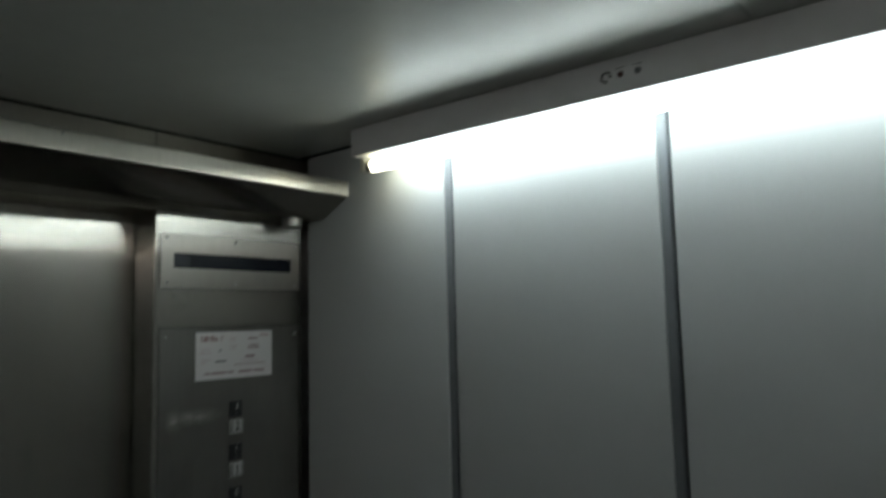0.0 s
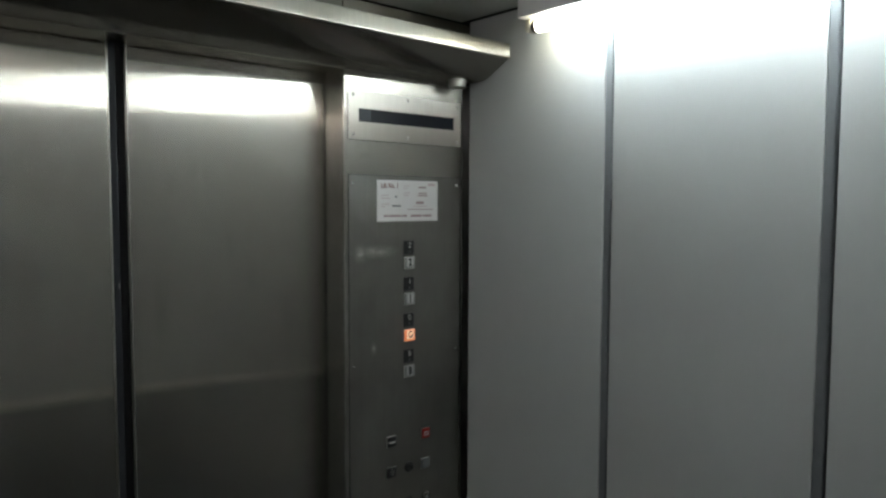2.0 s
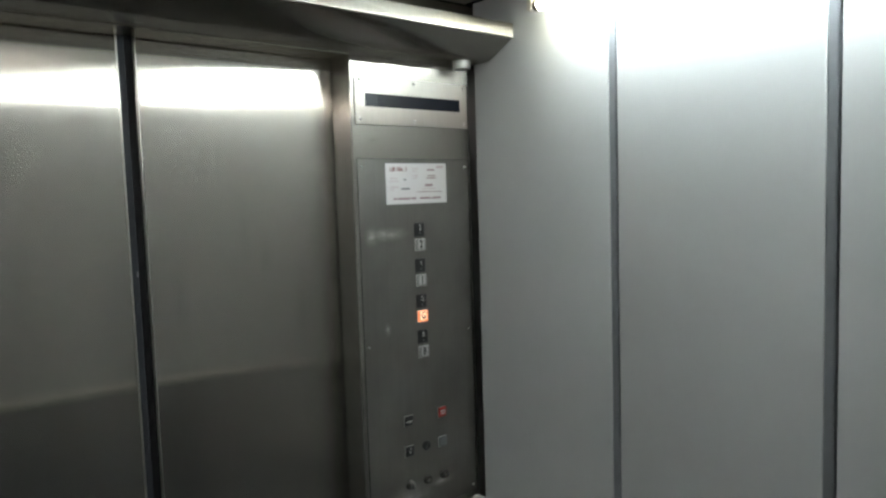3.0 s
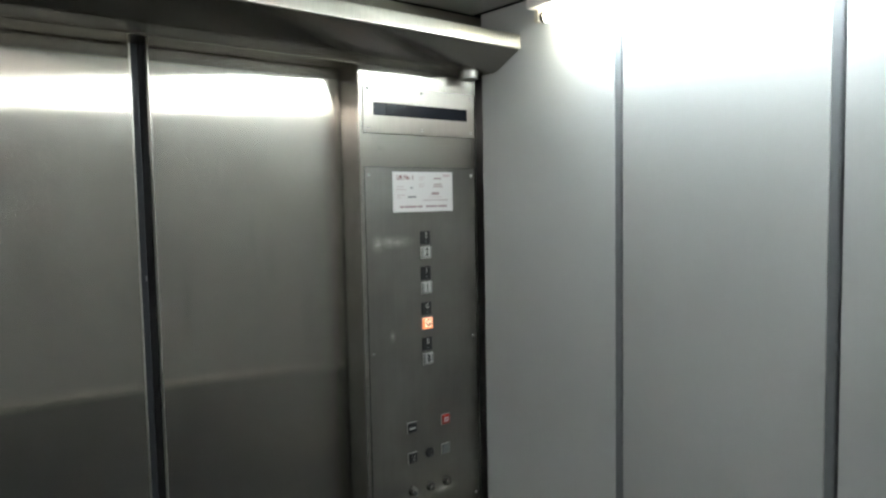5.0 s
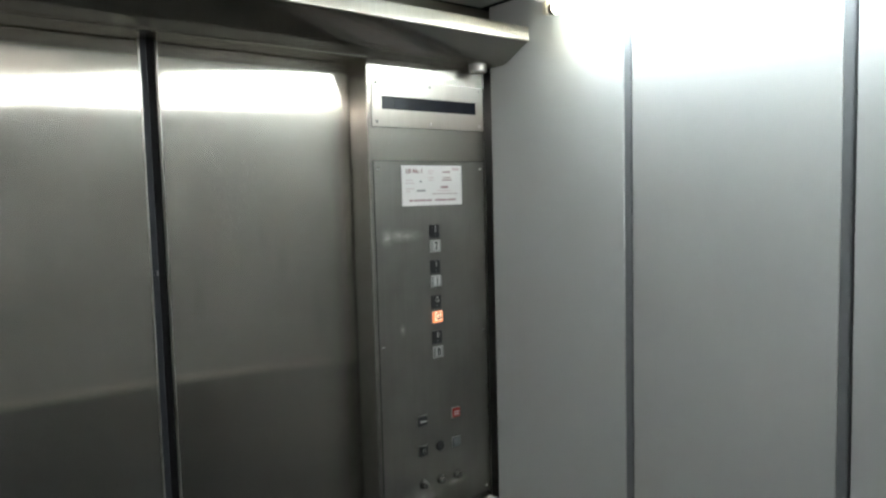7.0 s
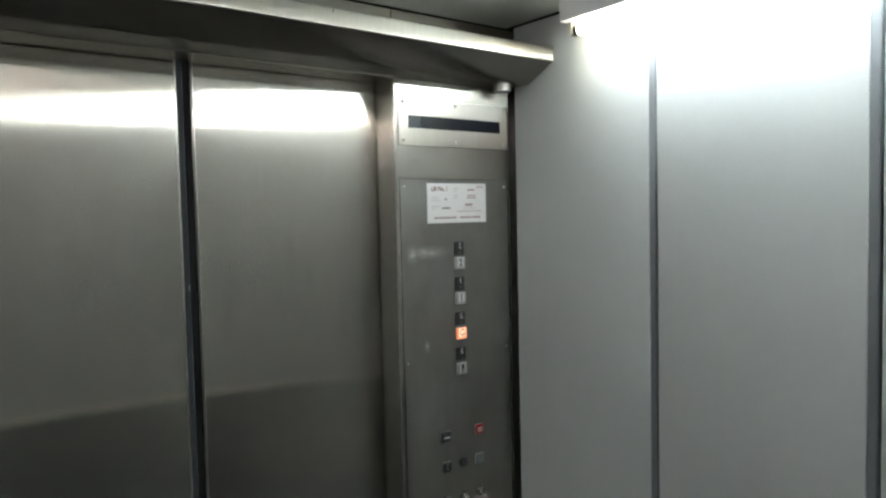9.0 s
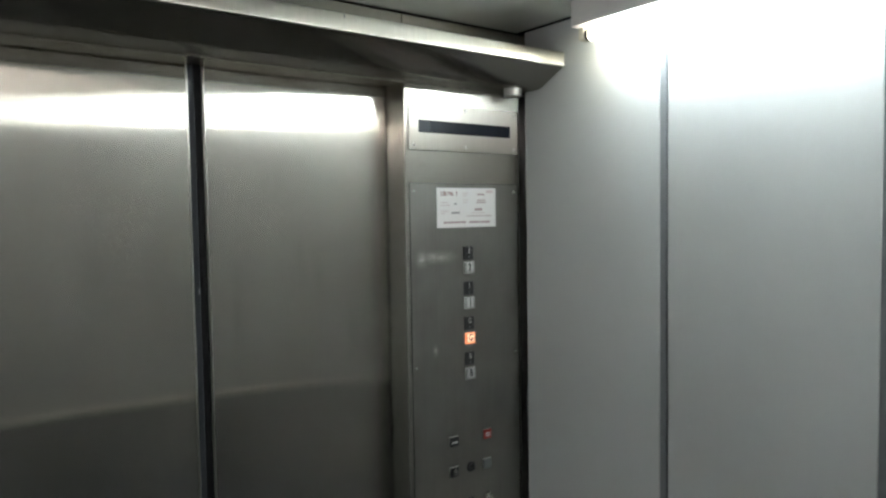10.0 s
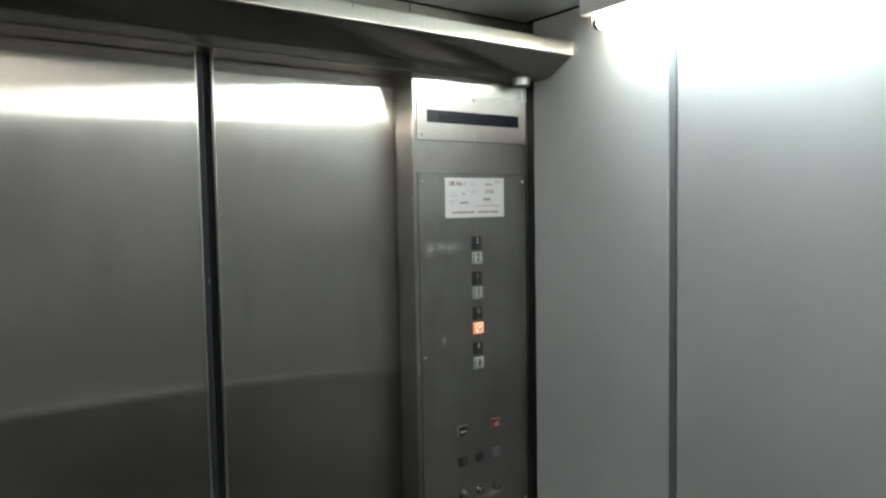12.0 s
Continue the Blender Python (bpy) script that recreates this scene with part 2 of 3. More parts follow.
TUBE_END_GLOW = glowing("tube_end_glow", (1.0, 0.94, 0.70, 1), TUBE_STRENGTH * 0.60)
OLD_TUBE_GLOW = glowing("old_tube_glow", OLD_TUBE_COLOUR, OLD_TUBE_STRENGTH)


# ---------------------------------------------------------------- building helpers
def thing(name, label, category, at=(0, 0, 0), group="", kind=""):
    ob = new(name)
    ob.location = at
    ob.empty_display_size = 0.05
    return tagged(ob, label, category, group, kind)


def part(name, bm, mat, parent=None, label="", smooth=True):
    """Links a bmesh, in world metres, as one mesh object under a thing or part."""
    bmesh.ops.recalc_face_normals(bm, faces=bm.faces)
    me = bpy.data.meshes.new(name)
    bm.to_mesh(me)
    bm.free()
    me.materials.append(mat)
    if smooth:
        for p in me.polygons:
            p.use_smooth = True
        me.set_sharp_from_angle(angle=radians(35))
    ob = new(name, me)
    if parent is not None:
        ob.parent = parent
        if parent.data is None:
            ob.matrix_parent_inverse = Matrix.Translation(-parent.location)
    if label:
        ob["label"] = label
    return ob


def box(x0, x1, y0, y1, z0, z1, bevel=0.0, segments=2):
    bm = bmesh.new()
    bmesh.ops.create_cube(bm, size=1)
    bmesh.ops.scale(bm, vec=(x1 - x0, y1 - y0, z1 - z0), verts=bm.verts)
    bmesh.ops.translate(bm, vec=((x0 + x1) / 2, (y0 + y1) / 2, (z0 + z1) / 2), verts=bm.verts)
    if bevel:
        bmesh.ops.bevel(bm, geom=bm.edges[:], offset=bevel, segments=segments, affect="EDGES", profile=0.5)
    return bm


def merge(*parts_):
    out = parts_[0]
    for other in parts_[1:]:
        me = bpy.data.meshes.new("tmp")
        other.to_mesh(me)
        other.free()
        out.from_mesh(me)
        bpy.data.meshes.remove(me)
    return out


def rounded(points, radius, segments=4):
    """A closed outline with its corners rounded; radius: one number, or one per corner."""
    out, n = [], len(points)
    for i, p in enumerate(points):
        r = radius[i] if isinstance(radius, (list, tuple)) else radius
        p = Vector(p)
        if r <= 0:
            out.append(p)
            continue
        a, b = (Vector(points[i - 1]) - p).normalized(), (Vector(points[(i + 1) % n]) - p).normalized()
        for k in range(segments + 1):
            t = k / segments
            out.append((p + a * r) * (1 - t) ** 2 + p * 2 * t * (1 - t) + (p + b * r) * t ** 2)
    return out


def extruded(outline, axis, lo, hi):
    """A prism: the outline (u, v) drawn out along an axis. x: (y, z); y: (x, z); z: (x, y)."""
    def put(u, v, w):
        return {"x": (w, u, v), "y": (u, w, v), "z": (u, v, w)}[axis]
    bm = bmesh.new()
    a = [bm.verts.new(put(p[0], p[1], lo)) for p in outline]
    b = [bm.verts.new(put(p[0], p[1], hi)) for p in outline]
    n = len(outline)
    for i in range(n):
        bm.faces.new((a[i], a[(i + 1) % n], b[(i + 1) % n], b[i]))
    bm.faces.new(a)
    bm.faces.new(b[::-1])
    return bm


def turned(profile, centre, axis, segments=24):
    """A solid of revolution: profile of (radius, height along the axis)."""
    bm = bmesh.new()
    rings = []
    for r, h in profile:
        ring = []
        for k in range(segments):
            a = 2 * math.pi * k / segments
            c, s = r * math.cos(a), r * math.sin(a)
            p = {"x": (h, c, s), "y": (c, h, s), "z": (c, s, h)}[axis]
            ring.append(bm.verts.new(Vector(centre) + Vector(p)))
        rings.append(ring)
    for r0, r1 in zip(rings, rings[1:]):
        for k in range(segments):
            bm.faces.new((r0[k], r0[(k + 1) % segments], r1[(k + 1) % segments], r1[k]))
    bm.faces.new(rings[0])
    bm.faces.new(rings[-1][::-1])
    return bm


def letters(text, size, x, y, z, name, mat, parent, narrow=1.0, bold=0.0):
    """Raised or printed characters on a face that looks towards -y, centred on x, z."""
    cu = bpy.data.curves.new(name, "FONT")
    cu.body, cu.size, cu.align_x, cu.align_y, cu.extrude = text, size, "CENTER", "CENTER", 0.0002
    cu.offset = bold
    cu.resolution_u = 3
    tmp = new(name, cu)
    me = bpy.data.meshes.new_from_object(tmp.evaluated_get(bpy.context.evaluated_depsgraph_get()))
    bpy.data.objects.remove(tmp)
    bpy.data.curves.remove(cu)
    me.transform(pose(x, y, z, 90, 0, 0) @ Matrix.Diagonal((narrow, 1, 1, 1)))
    me.materials.clear()
    me.materials.append(mat)
    ob = new(name, me)
    ob.parent = parent
    if parent.data is None:
        ob.matrix_parent_inverse = Matrix.Translation(-parent.location)
    return ob


def bar(x0, x1, z0, z1, y, name, mat, parent):
    return part(name, box(x0, x1, y - 0.0003, y, z0, z1), mat, parent, smooth=False)


# ---------------------------------------------------------------- shell of the car
floor = tagged(part("floor", box(LEFT - 0.1, 0.1, BACK - 0.1, 0.18, -0.04, 0.0), FLOOR_VINYL),
               "dark grey speckled vinyl floor of the lift car", "floor", kind="structure")


def build_ceiling():
    """Painted sheet ceiling in two lengths with a fine joint, over a dark back sheet."""
    sheets = [box(LEFT + 0.004, -0.004, -1.0555, -0.0045, CEIL, CEIL + 0.012, 0.0012, 1),
              box(LEFT + 0.004, -0.004, BACK + 0.004, -1.0575, CEIL, CEIL + 0.012, 0.0012, 1)]
    ob = part("ceiling", merge(*sheets), CEILING_PAINT)
    tagged(ob, "pale grey painted metal ceiling in two sheets", "ceiling", kind="structure")
    tagged(part("ceiling_back", box(LEFT - 0.1, 0.1, BACK - 0.1, 0.18, CEIL + 0.014, CEIL + 0.05), SHAFT_DARK),
           "dark sheet above the ceiling panels", "ceiling", kind="structure")


build_ceiling()


def pan_outline(a, b, face, depth, r=0.002):
    """Plan of a folded wall panel from a to b along the wall; its face lies at `face`, its back at face + depth."""
    return rounded([(face, a), (face, b), (face + depth, b), (face + depth, a)], [r, r, 0, 0], 4)


def build_wall(name, label, along, spans, face, depth, z0, z1, mat, shell):
    """A wall of folded sheet panels with open joints, standing off a dark shell."""
    ob = part(name, shell, SHAFT_DARK)
    tagged(ob, label, "wall", kind="structure")
    for a, b in spans:
        if along == "y":
            bm = extruded(pan_outline(a, b, face, depth), "z", z0, z1)
        else:
            bm = extruded([(q, p) for p, q in pan_outline(a, b, face, depth)], "z", z0, z1)
        part("panel", bm, mat, ob)
    return ob


def joint_strips(wall, spans, face, s):
    """Rounded grey cover strips in the wall's joints, each against the panel nearer the doors; s: into the wall."""
    for (a, _), (_, b) in zip(spans, spans[1:]):
        w = (a - b) * 0.72
        prof = rounded([(face + s * 0.030, a - 0.0005), (face + s * 0.002, a - 0.0005), (face + s * 0.0045, a - w), (face + s * 0.030, a - w)], [0, 0.002, 0.005, 0], 5)
        part("joint_strip", extruded(prof, "z", 0.09, CEIL - 0.008), STRIP_GREY, wall, "dark grey joint strip")


SIDE = [(-0.4415, -0.030), (-0.8760, -0.4635), (-1.315, -0.8995), (BACK + 0.003, -1.3365)]
wall_east = build_wall("wall_east", "grey satin sheet wall panels with dark open joints", "y", SIDE, 0.0, 0.022, 0.09, CEIL - 0.004,
                       WALL_SKIN, box(0.07, 0.11, BACK - 0.1, 0.18, -0.04, CEIL + 0.05))
wall_west = build_wall("wall_west", "grey satin sheet wall panels with dark open joints", "y", SIDE, LEFT, -0.022, 0.09, CEIL - 0.004,
                       WALL_SKIN, box(LEFT - 0.11, LEFT - 0.07, BACK - 0.1, 0.18, -0.04, CEIL + 0.05))
joint_strips(wall_east, SIDE, 0.0, 1)
joint_strips(wall_west, SIDE, LEFT, -1)
REAR = [(-0.397, -0.004), (-0.803, -0.415), (-1.209, -0.821), (LEFT + 0.004, -1.227)]
wall_south = build_wall("wall_south", "grey sheet rear wall above a darker lower part", "x", REAR, BACK, -0.022, 0.896, CEIL - 0.006,
                        REAR_SKIN, box(LEFT - 0.1, 0.1, BACK - 0.11, BACK - 0.07, -0.04, CEIL + 0.05))
for a, b in REAR:
    part("lower_panel", extruded([(q, p) for p, q in pan_outline(a, b, BACK, -0.022)], "z", 0.09, 0.890), DADO_SKIN, wall_south)
baseboard = tagged(part("baseboard", merge(box(-0.012, 0.022, BACK, -0.03, 0.0, 0.088, 0.002), box(LEFT - 0.022, LEFT + 0.012, BACK, -0.03, 0.0, 0.088, 0.002),
                                           box(LEFT + 0.013, -0.013, BACK - 0.022, BACK + 0.012, 0.0, 0.088, 0.002)), FRIEZE_STEEL),
                   "brushed steel skirting along the car walls", "baseboard", kind="structure")

# front wall: steel returns either side of the doors, frieze above the canopy
wall_north = tagged(part("wall_north", merge(box(LEFT - 0.1, LEFT + 0.28, 0.130, 0.170, -0.04, CEIL + 0.05), box(-0.28, 0.1, 0.130, 0.170, -0.04, CEIL + 0.05),
                                             box(LEFT + 0.281, -0.281, 0.130, 0.170, 2.03, CEIL + 0.05)), SHAFT_DARK),
                    "front wall of the car around the doors", "wall", kind="structure")


def build_column(mirror):
    """Folded steel front return: face, rounded corner and jamb going back to the doors."""
    def mx(x):
        return 2 * MIDDLE - x if mirror else x
    outline = rounded([(JAMB, 0.002), (0.007, 0.002), (0.007, 0.077), (JAMB, 0.077)], [0.005, 0.003, 0, 0], 5)
    return part("front_return", extruded([(mx(p[0]), p[1]) for p in outline], "z", 0.0, SOFFIT - 0.0005), COLUMN_STEEL, wall_north,
                "brushed steel return beside the lift doors")


build_column(False)
build_column(True)
for a, b in ((0.0075, 0.0695), (LEFT - 0.0695, LEFT - 0.0075)):
    part("corner_trim", box(a, b, 0.006, 0.030, 0.0, SOFFIT - 0.0005, 0.001, 1), CORNER_STEEL, wall_north, "dull steel corner strip")
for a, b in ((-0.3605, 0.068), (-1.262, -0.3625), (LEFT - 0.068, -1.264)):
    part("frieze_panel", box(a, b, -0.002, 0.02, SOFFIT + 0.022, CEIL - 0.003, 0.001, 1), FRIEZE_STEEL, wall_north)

# door canopy: steel fascia, sloped underside, flat soffit running back over the doors
canopy = thing("door_canopy", "brushed steel canopy above the lift doors", "canopy", (MIDDLE, -0.08, SOFFIT))
section = rounded([(-0.1658, 2.0600), (-0.1648, 2.0900), (-0.162, 2.0935), (0.001, 2.0935), (0.001, SOFFIT), (-0.085, SOFFIT)],
                 [0.001, 0.001, 0.001, 0, 0, 0.014], 5)
part("body", extruded(section, "x", LEFT + 0.001, -0.001), CANOPY_STEEL, canopy)
part("fascia", extruded(rounded([(-0.1700, 2.0592), (-0.1694, 2.0945), (-0.1655, 2.0945), (-0.1660, 2.0592)], [0.0038, 0.0030, 0, 0], 6), "x", LEFT + 0.001, -0.001), FASCIA_STEEL, canopy, "bright brushed fascia strip")
part("dent", box(-0.6065, -0.6040, -0.1699, -0.1688, 2.0850, 2.0915), INK_GREY, canopy, "small dark nick in the fascia", smooth=False)
part("lintel_soffit", box(2 * MIDDLE - JAMB + 0.001, JAMB - 0.001, -0.0065, 0.074, SOFFIT - 0.0035, SOFFIT + 0.02, 0.0008, 1), SOFFIT_STEEL, canopy)


# ---------------------------------------------------------------- lift doors
door = thing("door_1", "closed two-leaf brushed stainless steel lift doors", "lift doors", (MIDDLE, DOOR_Y, 0), kind="structure")


def build_leaf(x0, x1, meeting):
    """One leaf: a folded steel tray with a rounded leading edge; meeting: the side at which the leaves meet."""
    r = [0.006 if meeting == x0 else 0.002, 0.006 if meeting == x1 else 0.002, 0, 0]
    outline = rounded([(x0, DOOR_Y), (x1, DOOR_Y), (x1, DOOR_Y + 0.034), (x0, DOOR_Y + 0.034)], r, 6)
    return part("door_leaf", extruded(outline, "z", 0.008, 2.06), DOOR_STEEL, door)


leaf_left = build_leaf(2 * MIDDLE - JAMB - 0.05, MIDDLE - 0.0165, MIDDLE - 0.0165)
leaf_right = build_leaf(MIDDLE + 0.0145, JAMB + 0.05, MIDDLE + 0.0145)
part("rubber_edge", extruded(rounded([(MIDDLE - 0.0163, 0.089), (MIDDLE - 0.002, 0.086), (MIDDLE - 0.001, 0.112), (MIDDLE - 0.0163, 0.112)], [0.001, 0.003, 0, 0], 4), "z", 0.010, 2.055),
     RUBBER_GREY, leaf_left, "dark grey rubber safety edge")
part("rubber_edge", extruded(rounded([(MIDDLE + 0.0005, 0.097), (MIDDLE + 0.0143, 0.095), (MIDDLE + 0.0143, 0.112), (MIDDLE + 0.0005, 0.112)], [0.003, 0.001, 0, 0], 4), "z", 0.010, 2.055),
     RUBBER_BLACK, leaf_right, "black rubber buffer edge")
for leaf, x0, x1 in ((leaf_left, MIDDLE - 0.0198, MIDDLE - 0.0164), (leaf_right, MIDDLE + 0.0144, MIDDLE + 0.0172)):
    part("edge_bead", extruded(rounded([(x0, DOOR_Y - 0.0010), (x1, DOOR_Y - 0.0010), (x1, DOOR_Y + 0.010), (x0, DOOR_Y + 0.010)], [0.0014, 0.0014, 0, 0], 4), "z", 0.009, 2.058),
         BEAD_STEEL, leaf, "folded steel edge")
part("scuff", box(MIDDLE - 0.0065, MIDDLE - 0.0040, 0.0858, 0.0866, 1.549, 1.560, 0.0002, 1), INK_GREY, leaf_left, "pale scuff on the rubber")
tagged(part("door_sill", box(LEFT + 0.1, -0.1, 0.0, 0.130, -0.03, 0.004, 0.002), FRIEZE_STEEL), "worn metal threshold under the lift doors", "threshold", kind="structure")


# ---------------------------------------------------------------- fluorescent batten light
LAMP_A, LAMP_B = -0.281, -1.502
lamp = thing("batten_light", "white metal batten with a lit fluorescent tube at the ceiling edge", "ceiling light", (-0.05, (LAMP_A + LAMP_B) / 2, CEIL))
part("housing", extruded(rounded([(-0.097, 2.116), (-0.097, CEIL - 0.001), (-0.004, CEIL - 0.001), (-0.004, 2.116)], [0.002, 0.002, 0, 0.002], 3), "y", LAMP_B, LAMP_A),
     BATTEN_PAINT, lamp)
TUBE_X, TUBE_Z = -0.0625, 2.0985
for y0, s in ((LAMP_A - 0.0025, -1), (LAMP_B + 0.0025, 1)):
    holder = part("lamp_holder", box(TUBE_X - 0.014, TUBE_X + 0.012, min(y0, y0 + s * 0.014), max(y0, y0 + s * 0.014), TUBE_Z - 0.011, 2.1155, 0.003), HOLDER_PLASTIC, lamp, "cream plastic lamp holder")
tube_a, tube_b = LAMP_A - 0.0167, LAMP_B + 0.0167
WORN = 0.048
tube = part("tube", turned([(0.0130, tube_b + 0.013 + WORN), (0.0130, tube_a - 0.013 - WORN)], (TUBE_X, 0, TUBE_Z), "y", 20), TUBE_GLOW, lamp, "glowing cool white tube")
for y0, y1 in ((tube_a - 0.012, tube_a - 0.0128 - WORN), (tube_b + 0.012, tube_b + 0.0128 + WORN)):
    part("tube_end", turned([(0.0122, y0), (0.0130, y0 + math.copysign(0.001, y1 - y0)), (0.0130, y1)], (TUBE_X, 0, TUBE_Z), "y", 20), TUBE_END_GLOW, tube, "dimmer yellowed tube end")
for y0, y1 in ((tube_a, tube_a - 0.0118), (tube_b, tube_b + 0.0118)):
    part("end_cap", turned([(0.010, y0), (0.0128, y0 + (0.0015 if y1 > y0 else -0.0015)), (0.0128, y1)], (TUBE_X, 0, TUBE_Z), "y", 20), CAP_DARK, tube, "dark metal tube cap")


def build_lamp_marks():
    """Printed broken ring and two small indicator dots, with tiny print over them, on the batten's side."""
    x, cy, cz = -0.0972, -0.8425, 2.1450
    ring = []
    for k in range(8):
        if k == 5:
            continue
        a, r0, r1 = math.pi / 4 * k, 0.0058, 0.0092
        w = math.pi / 8 * (0.9 if k % 2 else 0.7)
        seg = [(r0, a - w), (r1, a - w), (r1, a + w), (r0, a + w)]
        ring.append(extruded([(cy + r * math.cos(q), cz + r * math.sin(q)) for r, q in seg], "x", x - 0.0006, x))
    part("approval_mark", merge(*ring), INK, lamp, "black printed broken ring mark", smooth=False)
    for y, mat in ((-0.866, LENS_RED), (-0.8935, INK_GREY)):
        part("indicator_dot", turned([(0.0052, 0.0), (0.0047, -0.0012), (0.002, -0.002)], (x, y, 2.1445), "x", 14), mat, lamp)
        part("small_print", box(x - 0.0004, x, y - 0.007, y + 0.007, 2.1540, 2.1552), INK_GREY, lamp, smooth=False)


build_lamp_marks()
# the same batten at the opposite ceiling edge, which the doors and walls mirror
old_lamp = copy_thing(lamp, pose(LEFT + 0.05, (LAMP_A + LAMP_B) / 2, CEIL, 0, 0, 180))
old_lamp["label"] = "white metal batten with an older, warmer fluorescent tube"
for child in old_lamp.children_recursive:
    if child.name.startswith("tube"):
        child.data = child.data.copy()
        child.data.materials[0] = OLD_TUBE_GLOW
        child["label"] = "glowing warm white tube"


# ---------------------------------------------------------------- floor indicator
def screw(x, z, y, parent, r=0.0042):
    ob = part("screw", turned([(r, 0.0), (r * 0.96, -0.0008), (r * 0.75, -0.0018), (r * 0.4, -0.0024), (r * 0.1, -0.0026)], (x, y, z), "y", 14), SCREW_STEEL, parent)
    part("slot", box(x - r * 0.75, x + r * 0.75, y - 0.0027, y - 0.0022, z - r * 0.10, z + r * 0.10), INK, ob, smooth=False)
    return ob


indicator = thing("floor_indicator", "unlit black floor display in a screwed steel plate", "floor indicator", (-0.175, 0, 1.915))


def hole_plate():
    bm = bmesh.new()
    xs, zs = (-0.3460, -0.3200, -0.0275, -0.0030), (1.8595, 1.9005, 1.9310, 1.9695)
    for y in (-0.0018, 0.0018):
        for i, x in enumerate(xs):
            for k, z in enumerate(zs):
                bm.verts.new((x, y, z))
    bm.verts.ensure_lookup_table()
    def v(s, i, k):
        return bm.verts[s * 16 + i * 4 + k]
    for s in (0, 1):
        for i in range(3):
            for k in range(3):
                if (i, k) != (1, 1):
                    bm.faces.new((v(s, i, k), v(s, i + 1, k), v(s, i + 1, k + 1), v(s, i, k + 1)))
    ring_out = [(i, 0) for i in range(3)] + [(3, k) for k in range(3)] + [(i, 3) for i in (3, 2, 1)] + [(0, k) for k in (3, 2, 1)]
    for ring in (ring_out, [(1, 1), (2, 1), (2, 2), (1, 2)]):
        for p, q in zip(ring, ring[1:] + ring[:1]):
            bm.faces.new((v(0, *p), v(0, *q), v(1, *q), v(1, *p)))
    return bm


# black strip behind the plate draws the dark shadow line at its edge
part("edge_shadow", box(-0.3472, -0.0022, 0.0014, 0.0020, 1.8585, 1.9703), RUBBER_BLACK, indicator, "thin black strip standing in for the plate edge shadow", smooth=False)
part("plate", hole_plate(), PLATE_STEEL, indicator, "brushed steel surround", smooth=False)
part("display_window", box(-0.2829, -0.0277, -0.0008, 0.0015, 1.9007, 1.9308), SMOKED, indicator, "smoked black acrylic window")
# left end of the window: the lighter reflection is put in as colour
part("display_window", box(-0.3198, -0.2837, -0.0008, 0.0015, 1.9007, 1.9308), SMOKED_GLINT, indicator, "smoked window end, coloured paler for its reflection")
for x in (-0.335, -0.177, -0.0155):
    for z in (1.9605, 1.8710):
        screw(x, z, -0.0018, indicator)


# ---------------------------------------------------------------- control panel
control = thing("control_panel", "brushed steel lift control panel with push buttons", "control panel", (-0.175, 0, 1.34))
part("faceplate", box(-0.3460, -0.0040, 0.0, 0.0018, 0.894, 1.780, 0.0006, 1), PANEL_STEEL, control)
# the faceplate's edge shadow, added as a black strip just wider than it
part("edge_shadow", box(-0.3472, -0.0030, 0.0014, 0.0020, 0.8930, 1.7812), RUBBER_BLACK, control, "thin black strip standing in for the plate edge shadow", smooth=False)
for x in (-0.3355, -0.0160):
    for z in (1.7615, 1.3375, 0.912):
        screw(x, z, 0.0, control, 0.0038)


def push_button(x, z, cap_mat, mark, mark_mat, w=0.0165, h=0.0150, lens_mat=None, size=0.0250, bold=0.0008):
    """A square push button: low metal surround, raised cap with its inset lens and mark."""
    rim = SATIN
    ob = part("push_button", box(x - w, x + w, -0.0010, 0.001, z - h, z + h, 0.0008), rim, control)
    part("cap", box(x - w + 0.0012, x + w - 0.0012, -0.0045, -0.0005, z - h + 0.0012, z + h - 0.0012, 0.0016, 3), cap_mat, ob)
    if lens_mat:
        part("lens", box(x - 0.0098, x + 0.0098, -0.0049, -0.0040, z - h + 0.0060, z + h - 0.0030, 0.0003, 1), lens_mat, ob)
        for sx in (-1, 1):
            part("lens_seam", box(x + sx * 0.0108 - 0.0009, x + sx * 0.0108 + 0.0009, -0.0048, -0.0043, z - h + 0.0060, z + h - 0.0030), INK_GREY, ob, smooth=False)
    if mark:
        letters(mark, size, x, -0.0051, z + 0.001, "character", mark_mat, ob, 0.8, bold)
    return ob


def tag_plate(x, z, mark):
    """Black engraved tag with a white figure and a raised dot below it."""
    ob = part("floor_tag", box(x - 0.0155, x + 0.0155, -0.0022, 0.0004, z - 0.0165, z + 0.0165, 0.0008, 1), BLACK_PLASTIC, control, "black plastic tag with a white figure")
    letters(mark, 0.019, x + 0.002, -0.0023, z + 0.0055, "character", CAP_PLASTIC, ob, 0.8)
    part("raised_dot", turned([(0.0016, 0.0), (0.0014, -0.0008), (0.0006, -0.0012)], (x + 0.001, -0.0022, z - 0.0095), "y", 8), INK_GREY, ob)
    return ob


for mark, zt, zb in (("2", 1.6075, 1.5700), ("1", 1.5190, 1.4815), ("G", 1.4300, 1.3920), ("B", 1.3405, 1.3020)):
    tag_plate(-0.1735, zt, mark)
    lit = mark == "G"
    b = push_button(-0.1715, zb, GLOW_ORANGE if lit else CAP_CLEAR, mark, INK, lens_mat=GLOW_PALE if lit else CAP_LENS)
    b["label"] = "lit orange button marked G" if lit else "clear plastic button marked " + mark

